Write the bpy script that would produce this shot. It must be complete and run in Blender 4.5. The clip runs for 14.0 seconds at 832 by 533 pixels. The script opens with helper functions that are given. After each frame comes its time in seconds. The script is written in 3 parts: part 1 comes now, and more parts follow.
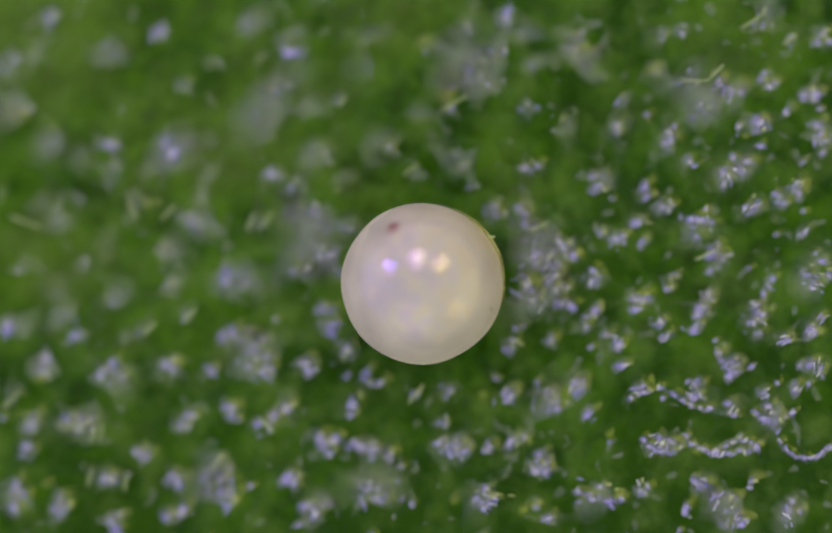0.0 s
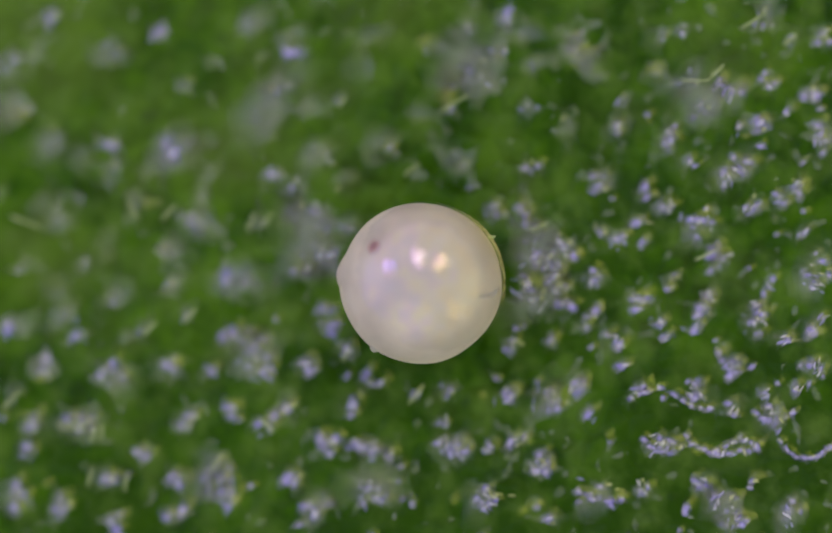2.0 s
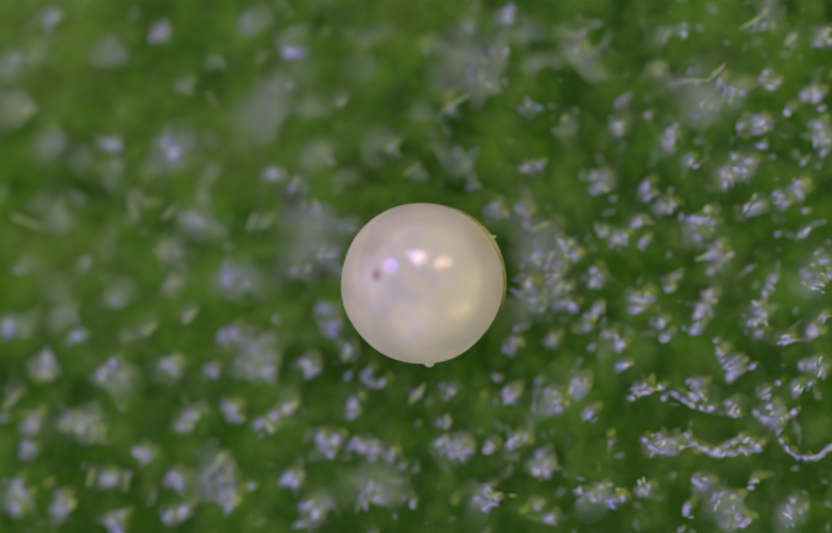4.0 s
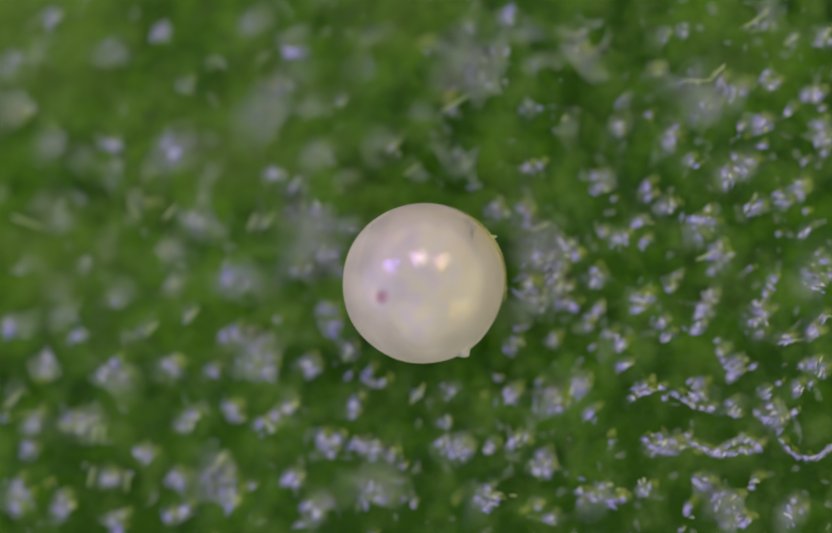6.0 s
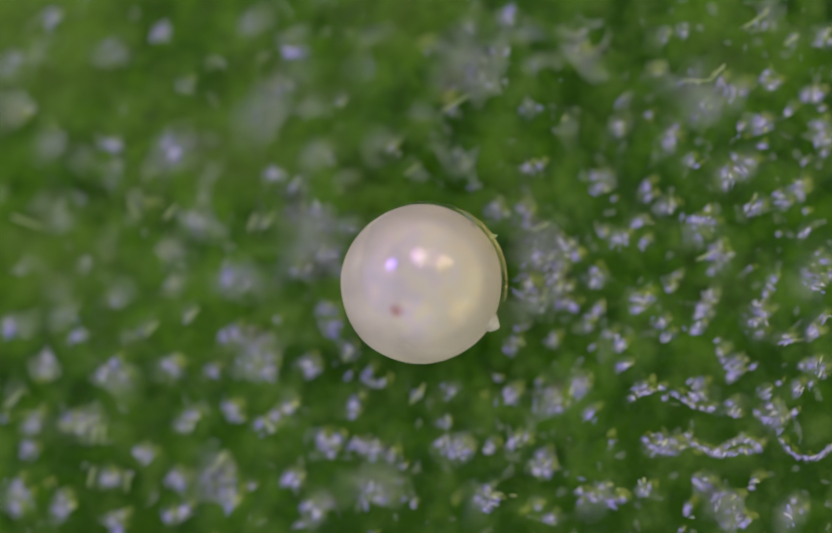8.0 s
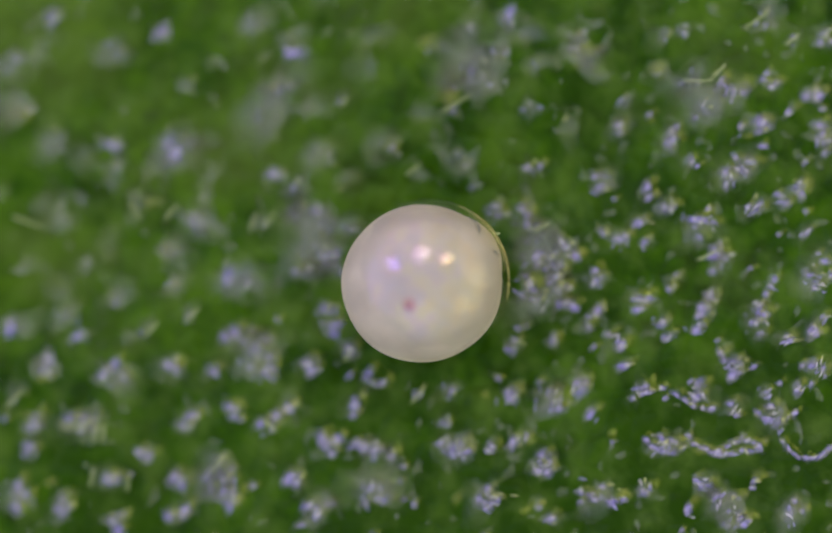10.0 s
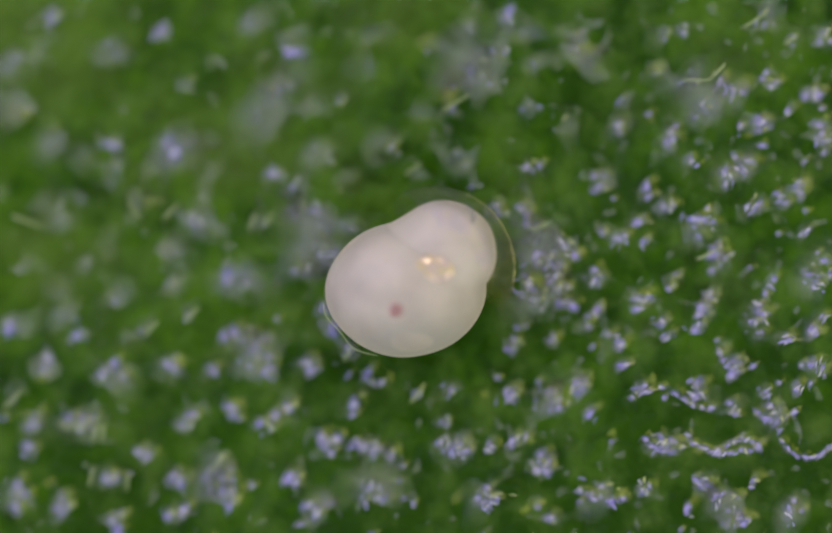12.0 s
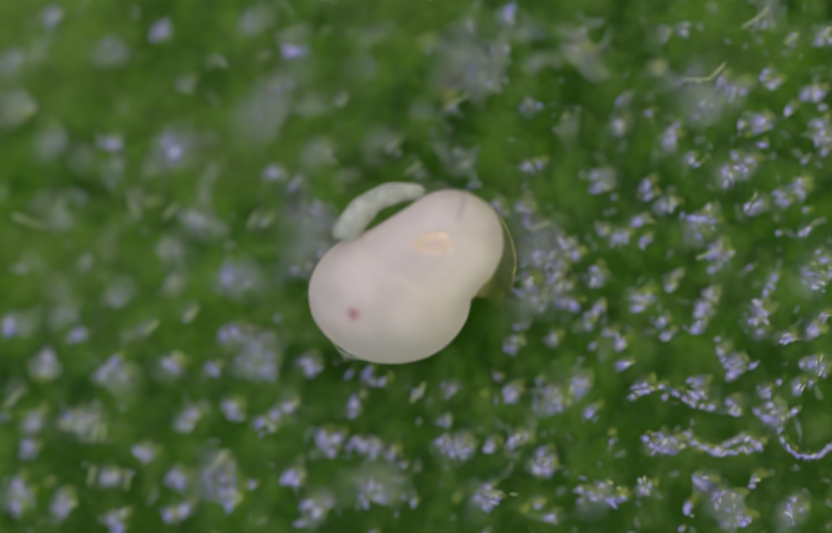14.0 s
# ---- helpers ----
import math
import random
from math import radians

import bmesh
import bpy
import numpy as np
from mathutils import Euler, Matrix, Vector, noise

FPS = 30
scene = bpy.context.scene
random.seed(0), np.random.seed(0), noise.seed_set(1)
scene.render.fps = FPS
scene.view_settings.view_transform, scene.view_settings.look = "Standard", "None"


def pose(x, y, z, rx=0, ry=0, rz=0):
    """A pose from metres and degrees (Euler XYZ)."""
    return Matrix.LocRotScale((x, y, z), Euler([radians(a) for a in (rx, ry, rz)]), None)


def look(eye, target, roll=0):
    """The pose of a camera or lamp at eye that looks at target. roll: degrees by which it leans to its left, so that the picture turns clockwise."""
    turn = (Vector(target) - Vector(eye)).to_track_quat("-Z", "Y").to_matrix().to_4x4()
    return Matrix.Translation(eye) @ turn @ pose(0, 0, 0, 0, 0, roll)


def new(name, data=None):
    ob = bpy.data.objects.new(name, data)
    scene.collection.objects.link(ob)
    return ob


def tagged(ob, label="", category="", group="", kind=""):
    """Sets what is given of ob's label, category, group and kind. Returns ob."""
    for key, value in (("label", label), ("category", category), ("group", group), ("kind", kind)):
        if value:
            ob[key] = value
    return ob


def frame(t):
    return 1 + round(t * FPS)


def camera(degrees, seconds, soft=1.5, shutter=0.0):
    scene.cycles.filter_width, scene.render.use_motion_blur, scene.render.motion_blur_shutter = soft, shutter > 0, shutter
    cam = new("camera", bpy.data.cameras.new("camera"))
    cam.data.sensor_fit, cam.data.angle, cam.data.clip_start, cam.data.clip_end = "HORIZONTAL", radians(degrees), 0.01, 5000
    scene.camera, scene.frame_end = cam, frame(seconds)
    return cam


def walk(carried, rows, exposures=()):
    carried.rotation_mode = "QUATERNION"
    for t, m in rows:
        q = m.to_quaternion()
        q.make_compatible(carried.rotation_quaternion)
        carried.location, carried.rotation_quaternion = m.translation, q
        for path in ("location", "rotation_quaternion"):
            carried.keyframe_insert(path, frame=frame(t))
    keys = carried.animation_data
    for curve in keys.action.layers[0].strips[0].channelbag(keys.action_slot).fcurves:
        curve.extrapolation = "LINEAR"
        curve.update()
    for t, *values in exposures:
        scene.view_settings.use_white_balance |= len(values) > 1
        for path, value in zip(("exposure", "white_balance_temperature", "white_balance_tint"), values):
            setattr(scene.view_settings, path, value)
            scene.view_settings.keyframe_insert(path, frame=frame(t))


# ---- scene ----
# The real egg is 0.14 mm wide; it is built a thousand times larger, so a micrometre becomes a millimetre.
# One graticule division of the microscope is 0.46 micrometres. Places are given in divisions:
# u to the east, v to the south, w above the leaf where the egg rests.
U = 0.46e-6 * 1000
FAR = 15000
LEVEL = 150


def at(u, v, w=0.0):
    return Vector(((u - 784) * U, (502 - v) * U, w * U))


def below(u, v, w):
    """The place at height w on the line of sight that meets the egg's level at u, v."""
    k = 1 + (LEVEL - w) / FAR
    return 784 + (u - 784) * k, 502 + (v - 502) * k


def put(u, v, w, rx=0, ry=0, rz=0):
    p = at(u, v, w)
    return pose(p.x, p.y, p.z, rx, ry, rz)


# ---- camera: a microscope looking straight down, drifting a few divisions ----
VIEW = 2 * math.degrees(math.atan(784 / FAR))
cam = camera(VIEW, 14.0, soft=2.2)
cam.data.dof.use_dof = True
cam.data.dof.focus_distance = (FAR + 15) * U
cam.data.dof.aperture_fstop = cam.data.lens / (0.095 * FAR * U * 1000)
cam.data.dof.aperture_blades = 0
DRIFT = [(0, 0, 0), (1.5, -0.4, 0), (3, -1.2, 0), (5.5, -3, 0), (8, -3.2, 0), (10.4, -4.8, 0),
         (11, -4.6, 0), (12, -3.4, -1), (13, -3.4, -2), (14, -3.8, -2.4)]
walk(cam, [(t, Matrix.Translation(at(784 + du, 502 + -dv, FAR + LEVEL))) for t, du, dv in DRIFT],
     exposures=[(0, 0, 6500, 10), (10.8, 0, 6480, 10), (12.2, 0.02, 6260, 10), (14, 0.02, 6180, 10)])

# ---- light: the lamps of the microscope's ring, small to the north, bars to the south; three added lamps; a lit room ----
world = bpy.data.worlds.new("room")
scene.world = world
world.use_nodes = True
world.node_tree.nodes["Background"].inputs[0].default_value = (1.0, 1.0, 0.95, 1)
world.node_tree.nodes["Background"].inputs[1].default_value = 0.72


def area_lamp(name, way, strength, colour, spread):
    way = Vector(way).normalized()
    away = 40000 * U
    data = bpy.data.lights.new(name, "AREA")
    data.shape, data.size = "DISK", spread * away
    data.energy, data.color = strength * math.pi * away * away, colour
    ob = new(name, data)
    spot = at(798, 535, 150)
    ob.matrix_world = look(spot + way * away, spot)
    return ob


def ring_bar(name, way, strength, colour, long, wide, roll):
    """A narrow bar-shaped lamp of the ring."""
    ob = area_lamp(name, way, strength, colour, long)
    ob.data.shape, ob.data.size_y = "RECTANGLE", wide * 40000 * U
    ob.matrix_world = ob.matrix_world @ pose(0, 0, 0, 0, 0, roll)
    return ob


area_lamp("ring_lamp_west", (-0.736, 0.35, 0.58), 0.44, (0.50, 0.42, 1.0), 0.16)
area_lamp("ring_lamp_north", (-0.124, 0.62, 0.77), 0.54, (0.88, 0.70, 1.0), 0.22)
area_lamp("ring_lamp_east", (0.37, 0.497, 0.78), 0.42, (1.0, 0.84, 0.34), 0.15)
ring_bar("ring_lamp_south", (0.62, -0.55, 0.56), 0.085, (0.96, 1.0, 0.90), 0.30, 0.05, 25)
ring_bar("ring_lamp_south_east", (0.77, -0.52, 0.37), 0.085, (0.96, 1.0, 0.90), 0.30, 0.05, 25)
# two added low lamps, yellow and violet, imitating the lens's colour fringe
area_lamp("fringe_lamp_east", (0.93, -0.16, 0.28), 0.30, (0.82, 0.86, 0.14), 0.9)
area_lamp("fringe_lamp_west", (-0.93, 0.0, 0.30), 0.22, (0.52, 0.44, 1.0), 0.9)
# added wide, dim fill that brightens the egg's southern side
area_lamp("fill_lamp_south_west", (-0.20, -0.72, 0.66), 0.38, (0.97, 1.0, 0.84), 0.9)


# ---- materials ----
def material(name):
    m = bpy.data.materials.new(name)
    m.use_nodes = True
    n = m.node_tree.nodes
    return m, n, m.node_tree.links, n["Principled BSDF"]


def noise_node(n, links, size, detail=3.0, seed=0.0, source="Object", stretch=1.0):
    """Noise with features of about `size` divisions; the source "Cell" is each cell's own space."""
    if source == "Cell":
        co = n.new("ShaderNodeAttribute")
        co.attribute_name = "cell"
        source = "Vector"
    else:
        co = n.new("ShaderNodeTexCoord")
    tex = n.new("ShaderNodeTexNoise")
    tex.noise_dimensions = "4D"
    tex.inputs["Scale"].default_value = 1.0 / (size * U)
    tex.inputs["Detail"].default_value = detail
    tex.inputs["W"].default_value = seed
    long = n.new("ShaderNodeMapping")
    long.inputs["Scale"].default_value = (1.0, 1.0 / stretch, 1.0)
    links.new(co.outputs[source], long.inputs["Vector"])
    links.new(long.outputs[0], tex.inputs["Vector"])
    return tex


def ramp(n, links, source, stops):
    r = n.new("ShaderNodeValToRGB")
    while len(r.color_ramp.elements) < len(stops):
        r.color_ramp.elements.new(0.5)
    for e, (p, c) in zip(r.color_ramp.elements, stops):
        e.position, e.color = p, (*c, 1)
    links.new(source, r.inputs[0])
    return r


def bump(n, links, source, height, shader, strength=1.0):
    b = n.new("ShaderNodeBump")
    b.inputs["Strength"].default_value = strength
    b.inputs["Distance"].default_value = height * U
    links.new(source, b.inputs["Height"])
    links.new(b.outputs[0], shader.inputs["Normal"])
    return b


def leaf_material():
    m, n, links, s = material("leaf_green")
    big = noise_node(n, links, 85, 3)
    fine = noise_node(n, links, 24, 4, 3.0)
    mix = n.new("ShaderNodeMath")
    mix.operation = "MULTIPLY_ADD"
    mix.inputs[1].default_value = 0.28
    links.new(fine.outputs[0], mix.inputs[0])
    half = n.new("ShaderNodeMath")
    half.operation = "MULTIPLY"
    half.inputs[1].default_value = 0.72
    links.new(big.outputs[0], half.inputs[0])
    links.new(half.outputs[0], mix.inputs[2])
    r = ramp(n, links, mix.outputs[0], [(0.38, (0.009, 0.034, 0.0004)), (0.5, (0.0215, 0.070, 0.0005)), (0.62, (0.043, 0.113, 0.001))])
    # haze painted in: paler to the north-west, darker green to the south-east
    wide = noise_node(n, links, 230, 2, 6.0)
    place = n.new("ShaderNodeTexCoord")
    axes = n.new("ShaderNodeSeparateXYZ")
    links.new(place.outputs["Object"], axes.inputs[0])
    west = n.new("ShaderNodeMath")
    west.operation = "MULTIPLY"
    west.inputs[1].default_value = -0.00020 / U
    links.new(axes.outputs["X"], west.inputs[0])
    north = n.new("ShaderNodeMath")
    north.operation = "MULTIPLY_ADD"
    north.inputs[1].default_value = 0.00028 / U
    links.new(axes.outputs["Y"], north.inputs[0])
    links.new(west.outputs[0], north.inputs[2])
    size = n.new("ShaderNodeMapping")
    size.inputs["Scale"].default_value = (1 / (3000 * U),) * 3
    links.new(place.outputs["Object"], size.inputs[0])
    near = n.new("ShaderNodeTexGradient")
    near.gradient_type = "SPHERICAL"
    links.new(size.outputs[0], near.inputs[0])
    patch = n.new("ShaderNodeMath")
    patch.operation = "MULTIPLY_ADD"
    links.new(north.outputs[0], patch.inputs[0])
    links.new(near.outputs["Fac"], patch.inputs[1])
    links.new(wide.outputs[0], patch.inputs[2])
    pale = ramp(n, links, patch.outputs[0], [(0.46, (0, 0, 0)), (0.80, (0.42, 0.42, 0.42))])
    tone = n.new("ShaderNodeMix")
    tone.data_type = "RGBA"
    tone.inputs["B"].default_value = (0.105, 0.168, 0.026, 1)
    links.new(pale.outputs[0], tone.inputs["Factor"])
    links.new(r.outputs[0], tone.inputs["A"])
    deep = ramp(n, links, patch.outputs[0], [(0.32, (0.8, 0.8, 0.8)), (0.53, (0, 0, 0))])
    darker = n.new("ShaderNodeMix")
    darker.data_type = "RGBA"
    darker.inputs["B"].default_value = (0.014, 0.044, 0.0004, 1)
    links.new(deep.outputs[0], darker.inputs["Factor"])
    links.new(tone.outputs["Result"], darker.inputs["A"])
    # random pale clouds that paint a soft haze over the green
    cloud = noise_node(n, links, 62, 4, 11.0)
    veil = ramp(n, links, cloud.outputs[0], [(0.44, (0, 0, 0)), (0.56, (0.28, 0.28, 0.28)), (0.70, (0.7, 0.7, 0.7))])
    clouded = n.new("ShaderNodeMix")
    clouded.data_type = "RGBA"
    clouded.inputs["B"].default_value = (0.076, 0.140, 0.022, 1)
    links.new(veil.outputs[0], clouded.inputs["Factor"])
    links.new(darker.outputs["Result"], clouded.inputs["A"])
    links.new(clouded.outputs["Result"], s.inputs["Base Color"])
    s.inputs["Roughness"].default_value = 0.40
    s.inputs["Specular IOR Level"].default_value = 0.07
    s.inputs["Specular Tint"].default_value = (0.7, 0.68, 1.0, 1)
    bump(n, links, fine.outputs[0], 3, s)
    return m


def glint_material(name, foot, cover, tints):
    """Glassy epidermal cells, glints and haze painted on: densest on the crown, thinning out towards the foot."""
    m, n, links, s = material(name)
    cloud = noise_node(n, links, 11.0, 2.0, 8.0, "Cell", 1.4)
    dense = ramp(n, links, cloud.outputs[0], [(0.34, (0.35 * cover,) * 3), (0.66, (1.0 * cover,) * 3)])
    opacity = dense.outputs[0]
    if foot:
        co = n.new("ShaderNodeAttribute")
        co.attribute_name = "cell"
        size = n.new("ShaderNodeMapping")
        size.inputs["Scale"].default_value = (1 / (foot * U), 1 / (foot * U), 0.0)
        links.new(co.outputs["Vector"], size.inputs[0])
        crown = n.new("ShaderNodeTexGradient")
        crown.gradient_type = "SPHERICAL"
        links.new(size.outputs[0], crown.inputs[0])
        thin = ramp(n, links, crown.outputs["Fac"], [(0.0, (0, 0, 0)), (0.30, (0.16, 0.16, 0.16)), (0.55, (0.5, 0.5, 0.5)), (0.9, (1, 1, 1))])
        both = n.new("ShaderNodeMath")
        both.operation = "MULTIPLY"
        links.new(dense.outputs[0], both.inputs[0])
        links.new(thin.outputs[0], both.inputs[1])
        opacity = both.outputs[0]
    tint = noise_node(n, links, 13, 2, 2.0, "Cell")
    r = ramp(n, links, tint.outputs[0], list(zip((0.36, 0.50, 0.64), tints)))
    links.new(r.outputs[0], s.inputs["Base Color"])
    links.new(opacity, s.inputs["Alpha"])
    vary = n.new("ShaderNodeObjectInfo")
    shift = n.new("ShaderNodeMath")
    shift.operation = "MULTIPLY"
    shift.inputs[1].default_value = 40.0
    island = n.new("ShaderNodeNewGeometry")
    both_ways = n.new("ShaderNodeMath")
    links.new(vary.outputs["Random"], both_ways.inputs[0])
    links.new(island.outputs["Random Per Island"], both_ways.inputs[1])
    links.new(both_ways.outputs[0], shift.inputs[0])
    links.new(shift.outputs[0], cloud.inputs["W"])
    links.new(shift.outputs[0], tint.inputs["W"])
    s.inputs["Roughness"].default_value = 0.5
    s.inputs["Specular IOR Level"].default_value = 0.10
    soft = noise_node(n, links, 7, 2, 4.0, "Cell")
    b = bump(n, links, soft.outputs[0], 3.0, s)
    links.new(b.outputs[0], s.inputs["Coat Normal"])
    s.inputs["Coat Weight"].default_value = 0.6
    s.inputs["Coat Roughness"].default_value = 0.25
    s.inputs["Coat IOR"].default_value = 1.9
    return m


def sliver_material(name, colour):
    """Pale, glossy slivers with the colour of glints painted in, each a little different."""
    m, n, links, s = material(name)
    vary = n.new("ShaderNodeNewGeometry")
    r = ramp(n, links, vary.outputs["Random Per Island"], [(0.0, tuple(0.55 * c for c in colour)), (1.0, colour)])
    links.new(r.outputs[0], s.inputs["Base Color"])
    s.inputs["Roughness"].default_value = 0.4
    s.inputs["Coat Weight"].default_value = 0.6
    s.inputs["Coat Roughness"].default_value = 0.2
    s.inputs["Coat IOR"].default_value = 1.9
    fine = noise_node(n, links, 5, 1, 3.0)
    bump(n, links, fine.outputs[0], 1.0, s)
    return m


def hair_material():
    m, n, links, s = material("glassy_hair")
    fine = noise_node(n, links, 14, 2, 2.0)
    r = ramp(n, links, fine.outputs[0], [(0.3, (0.24, 0.32, 0.12)), (0.7, (0.42, 0.46, 0.28))])
    links.new(r.outputs[0], s.inputs["Base Color"])
    s.inputs["Roughness"].default_value = 0.25
    return m


def flesh_material(name, low, high, gloss, seed, soft=0.12, core=None, clear=0.0, sheen=0.45):
    """Translucent flesh in soft clouds; a core of another colour lies round the upright axis."""
    m, n, links, s = material(name)
    big = noise_node(n, links, 80, 4, seed)
    r = ramp(n, links, big.outputs[0], [(0.36, low), (0.62, high)])
    colour = r.outputs[0]
    if core:
        co = n.new("ShaderNodeTexCoord")
        size = n.new("ShaderNodeMapping")
        size.inputs["Scale"].default_value = (1 / (150 * U), 1 / (150 * U), 0.0)
        size.inputs["Location"].default_value = (-0.16, 0.04, 0.0)
        links.new(co.outputs["Object"], size.inputs[0])
        near = n.new("ShaderNodeTexGradient")
        near.gradient_type = "SPHERICAL"
        links.new(size.outputs[0], near.inputs[0])
        wave = noise_node(n, links, 45, 3, seed + 5)
        sum_ = n.new("ShaderNodeMath")
        sum_.operation = "MULTIPLY_ADD"
        sum_.inputs[1].default_value = 0.55
        links.new(wave.outputs[0], sum_.inputs[0])
        links.new(near.outputs["Fac"], sum_.inputs[2])
        show = ramp(n, links, sum_.outputs[0], [(0.50, (0, 0, 0)), (0.85, (0.8, 0.8, 0.8))])
        mix = n.new("ShaderNodeMix")
        mix.data_type = "RGBA"
        mix.inputs["B"].default_value = (*core, 1)
        links.new(show.outputs[0], mix.inputs["Factor"])
        links.new(colour, mix.inputs["A"])
        colour = mix.outputs["Result"]
    links.new(colour, s.inputs["Base Color"])
    if clear:
        glassy = noise_node(n, links, 26, 2, seed + 3)
        cloud = ramp(n, links, glassy.outputs[0], [(0.38, (1 - clear,) * 3), (0.62, (1 - 0.3 * clear,) * 3)])
        links.new(cloud.outputs[0], s.inputs["Alpha"])
    s.inputs["Roughness"].default_value = gloss
    s.inputs["Sheen Weight"].default_value = sheen
    s.inputs["Sheen Roughness"].default_value = 0.45
    s.inputs["Sheen Tint"].default_value = (1.0, 0.86, 0.62, 1)
    s.inputs["Subsurface Weight"].default_value = soft
    s.inputs["Subsurface Radius"].default_value = (1.0, 0.75, 0.6)
    s.inputs["Subsurface Scale"].default_value = 60 * U
    fine = noise_node(n, links, 16, 3, seed + 1)
    bump(n, links, fine.outputs[0], 1.2, s)
    return m


def shell_material():
    """A clear membrane: see-through, with a wet gloss that grows towards the rim."""
    m, n, links, s = material("clear_membrane")
    n.remove(s)
    clear = n.new("ShaderNodeBsdfTransparent")
    clear.inputs[0].default_value = (1.0, 1.0, 0.99, 1)
    wet = n.new("ShaderNodeBsdfGlossy")
    wet.inputs["Roughness"].default_value = 0.04
    rim = n.new("ShaderNodeLayerWeight")
    rim.inputs["Blend"].default_value = 0.5
    power = n.new("ShaderNodeMath")
    power.operation = "POWER"
    power.inputs[1].default_value = 7.0
    links.new(rim.outputs["Facing"], power.inputs[0])
    gloss = n.new("ShaderNodeMath")
    gloss.operation = "MULTIPLY_ADD"
    gloss.inputs[1].default_value, gloss.inputs[2].default_value = 0.20, 0.115
    links.new(power.outputs[0], gloss.inputs[0])
    fine = noise_node(n, links, 9, 2.5, 5.0)
    b = n.new("ShaderNodeBump")
    b.inputs["Distance"].default_value = 1.5 * U
    links.new(fine.outputs[0], b.inputs["Height"])
    links.new(b.outputs[0], wet.inputs["Normal"])
    film = noise_node(n, links, 30, 1, 9.0)
    co = n.new("ShaderNodeTexCoord")
    axes = n.new("ShaderNodeSeparateXYZ")
    links.new(co.outputs["Object"], axes.inputs[0])
    # gloss tinted violet west to gold east, imitating the lens's colour fringe
    side = n.new("ShaderNodeMath")
    side.operation = "MULTIPLY_ADD"
    side.inputs[1].default_value, side.inputs[2].default_value = 0.30 / (153 * U), 0.0
    links.new(axes.outputs["X"], side.inputs[0])
    total = n.new("ShaderNodeMath")
    links.new(side.outputs[0], total.inputs[0])
    links.new(film.outputs[0], total.inputs[1])
    hue = ramp(n, links, total.outputs[0], [(0.30, (0.50, 0.42, 1.0)), (0.44, (0.9, 0.55, 1.0)), (0.52, (1.0, 0.92, 0.9)), (0.60, (1.0, 0.85, 0.45)), (0.78, (1.0, 0.70, 0.10))])
    links.new(hue.outputs[0], wet.inputs["Color"])
    mix = n.new("ShaderNodeMixShader")
    links.new(gloss.outputs[0], mix.inputs[0])
    veil = n.new("ShaderNodeMixShader")
    milk = n.new("ShaderNodeBsdfDiffuse")
    # yellow lens fringe of the eastern rim, painted into the milky veil
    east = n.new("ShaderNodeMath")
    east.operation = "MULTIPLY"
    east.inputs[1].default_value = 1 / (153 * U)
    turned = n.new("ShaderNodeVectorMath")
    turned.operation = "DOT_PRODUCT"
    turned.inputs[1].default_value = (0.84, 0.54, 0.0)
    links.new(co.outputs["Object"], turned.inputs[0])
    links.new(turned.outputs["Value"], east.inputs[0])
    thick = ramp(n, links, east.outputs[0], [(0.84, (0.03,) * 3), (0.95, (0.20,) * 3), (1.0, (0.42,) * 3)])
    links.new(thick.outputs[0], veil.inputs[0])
    fringe = ramp(n, links, east.outputs[0], [(0.80, (0.8, 0.8, 0.76)), (0.95, (0.84, 0.76, 0.36))])
    links.new(fringe.outputs[0], milk.inputs[0])
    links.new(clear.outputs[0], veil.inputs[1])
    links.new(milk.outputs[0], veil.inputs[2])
    links.new(veil.outputs[0], mix.inputs[1])
    links.new(wet.outputs[0], mix.inputs[2])
    links.new(mix.outputs[0], n["Material Output"].inputs[0])
    return m


def crease_material(name, colour):
    """Thin membrane, mostly see-through."""
    m, n, links, s = material(name)
    s.inputs["Base Color"].default_value = (*colour, 1)
    s.inputs["Roughness"].default_value = 0.3
    thin = noise_node(n, links, 18, 2, 3.0)
    r = ramp(n, links, thin.outputs[0], [(0.35, (0.12, 0.12, 0.12)), (0.65, (0.6, 0.6, 0.6))])
    links.new(r.outputs[0], s.inputs["Alpha"])
    return m


def pigment_material():
    """Red pigment that thins out towards the edge of the spot."""
    m, n, links, s = material("red_pigment")
    s.inputs["Base Color"].default_value = (0.38, 0.05, 0.10, 1)
    s.inputs["Roughness"].default_value = 0.5
    co = n.new("ShaderNodeTexCoord")
    ball = n.new("ShaderNodeTexGradient")
    ball.gradient_type = "SPHERICAL"
    size = n.new("ShaderNodeMapping")
    size.inputs["Scale"].default_value = (1 / (17 * U),) * 3
    links.new(co.outputs["Object"], size.inputs[0])
    links.new(size.outputs[0], ball.inputs[0])
    r = ramp(n, links, ball.outputs[0], [(0.0, (0, 0, 0)), (0.75, (0.60, 0.60, 0.60))])
    links.new(r.outputs[0], s.inputs["Alpha"])
    return m


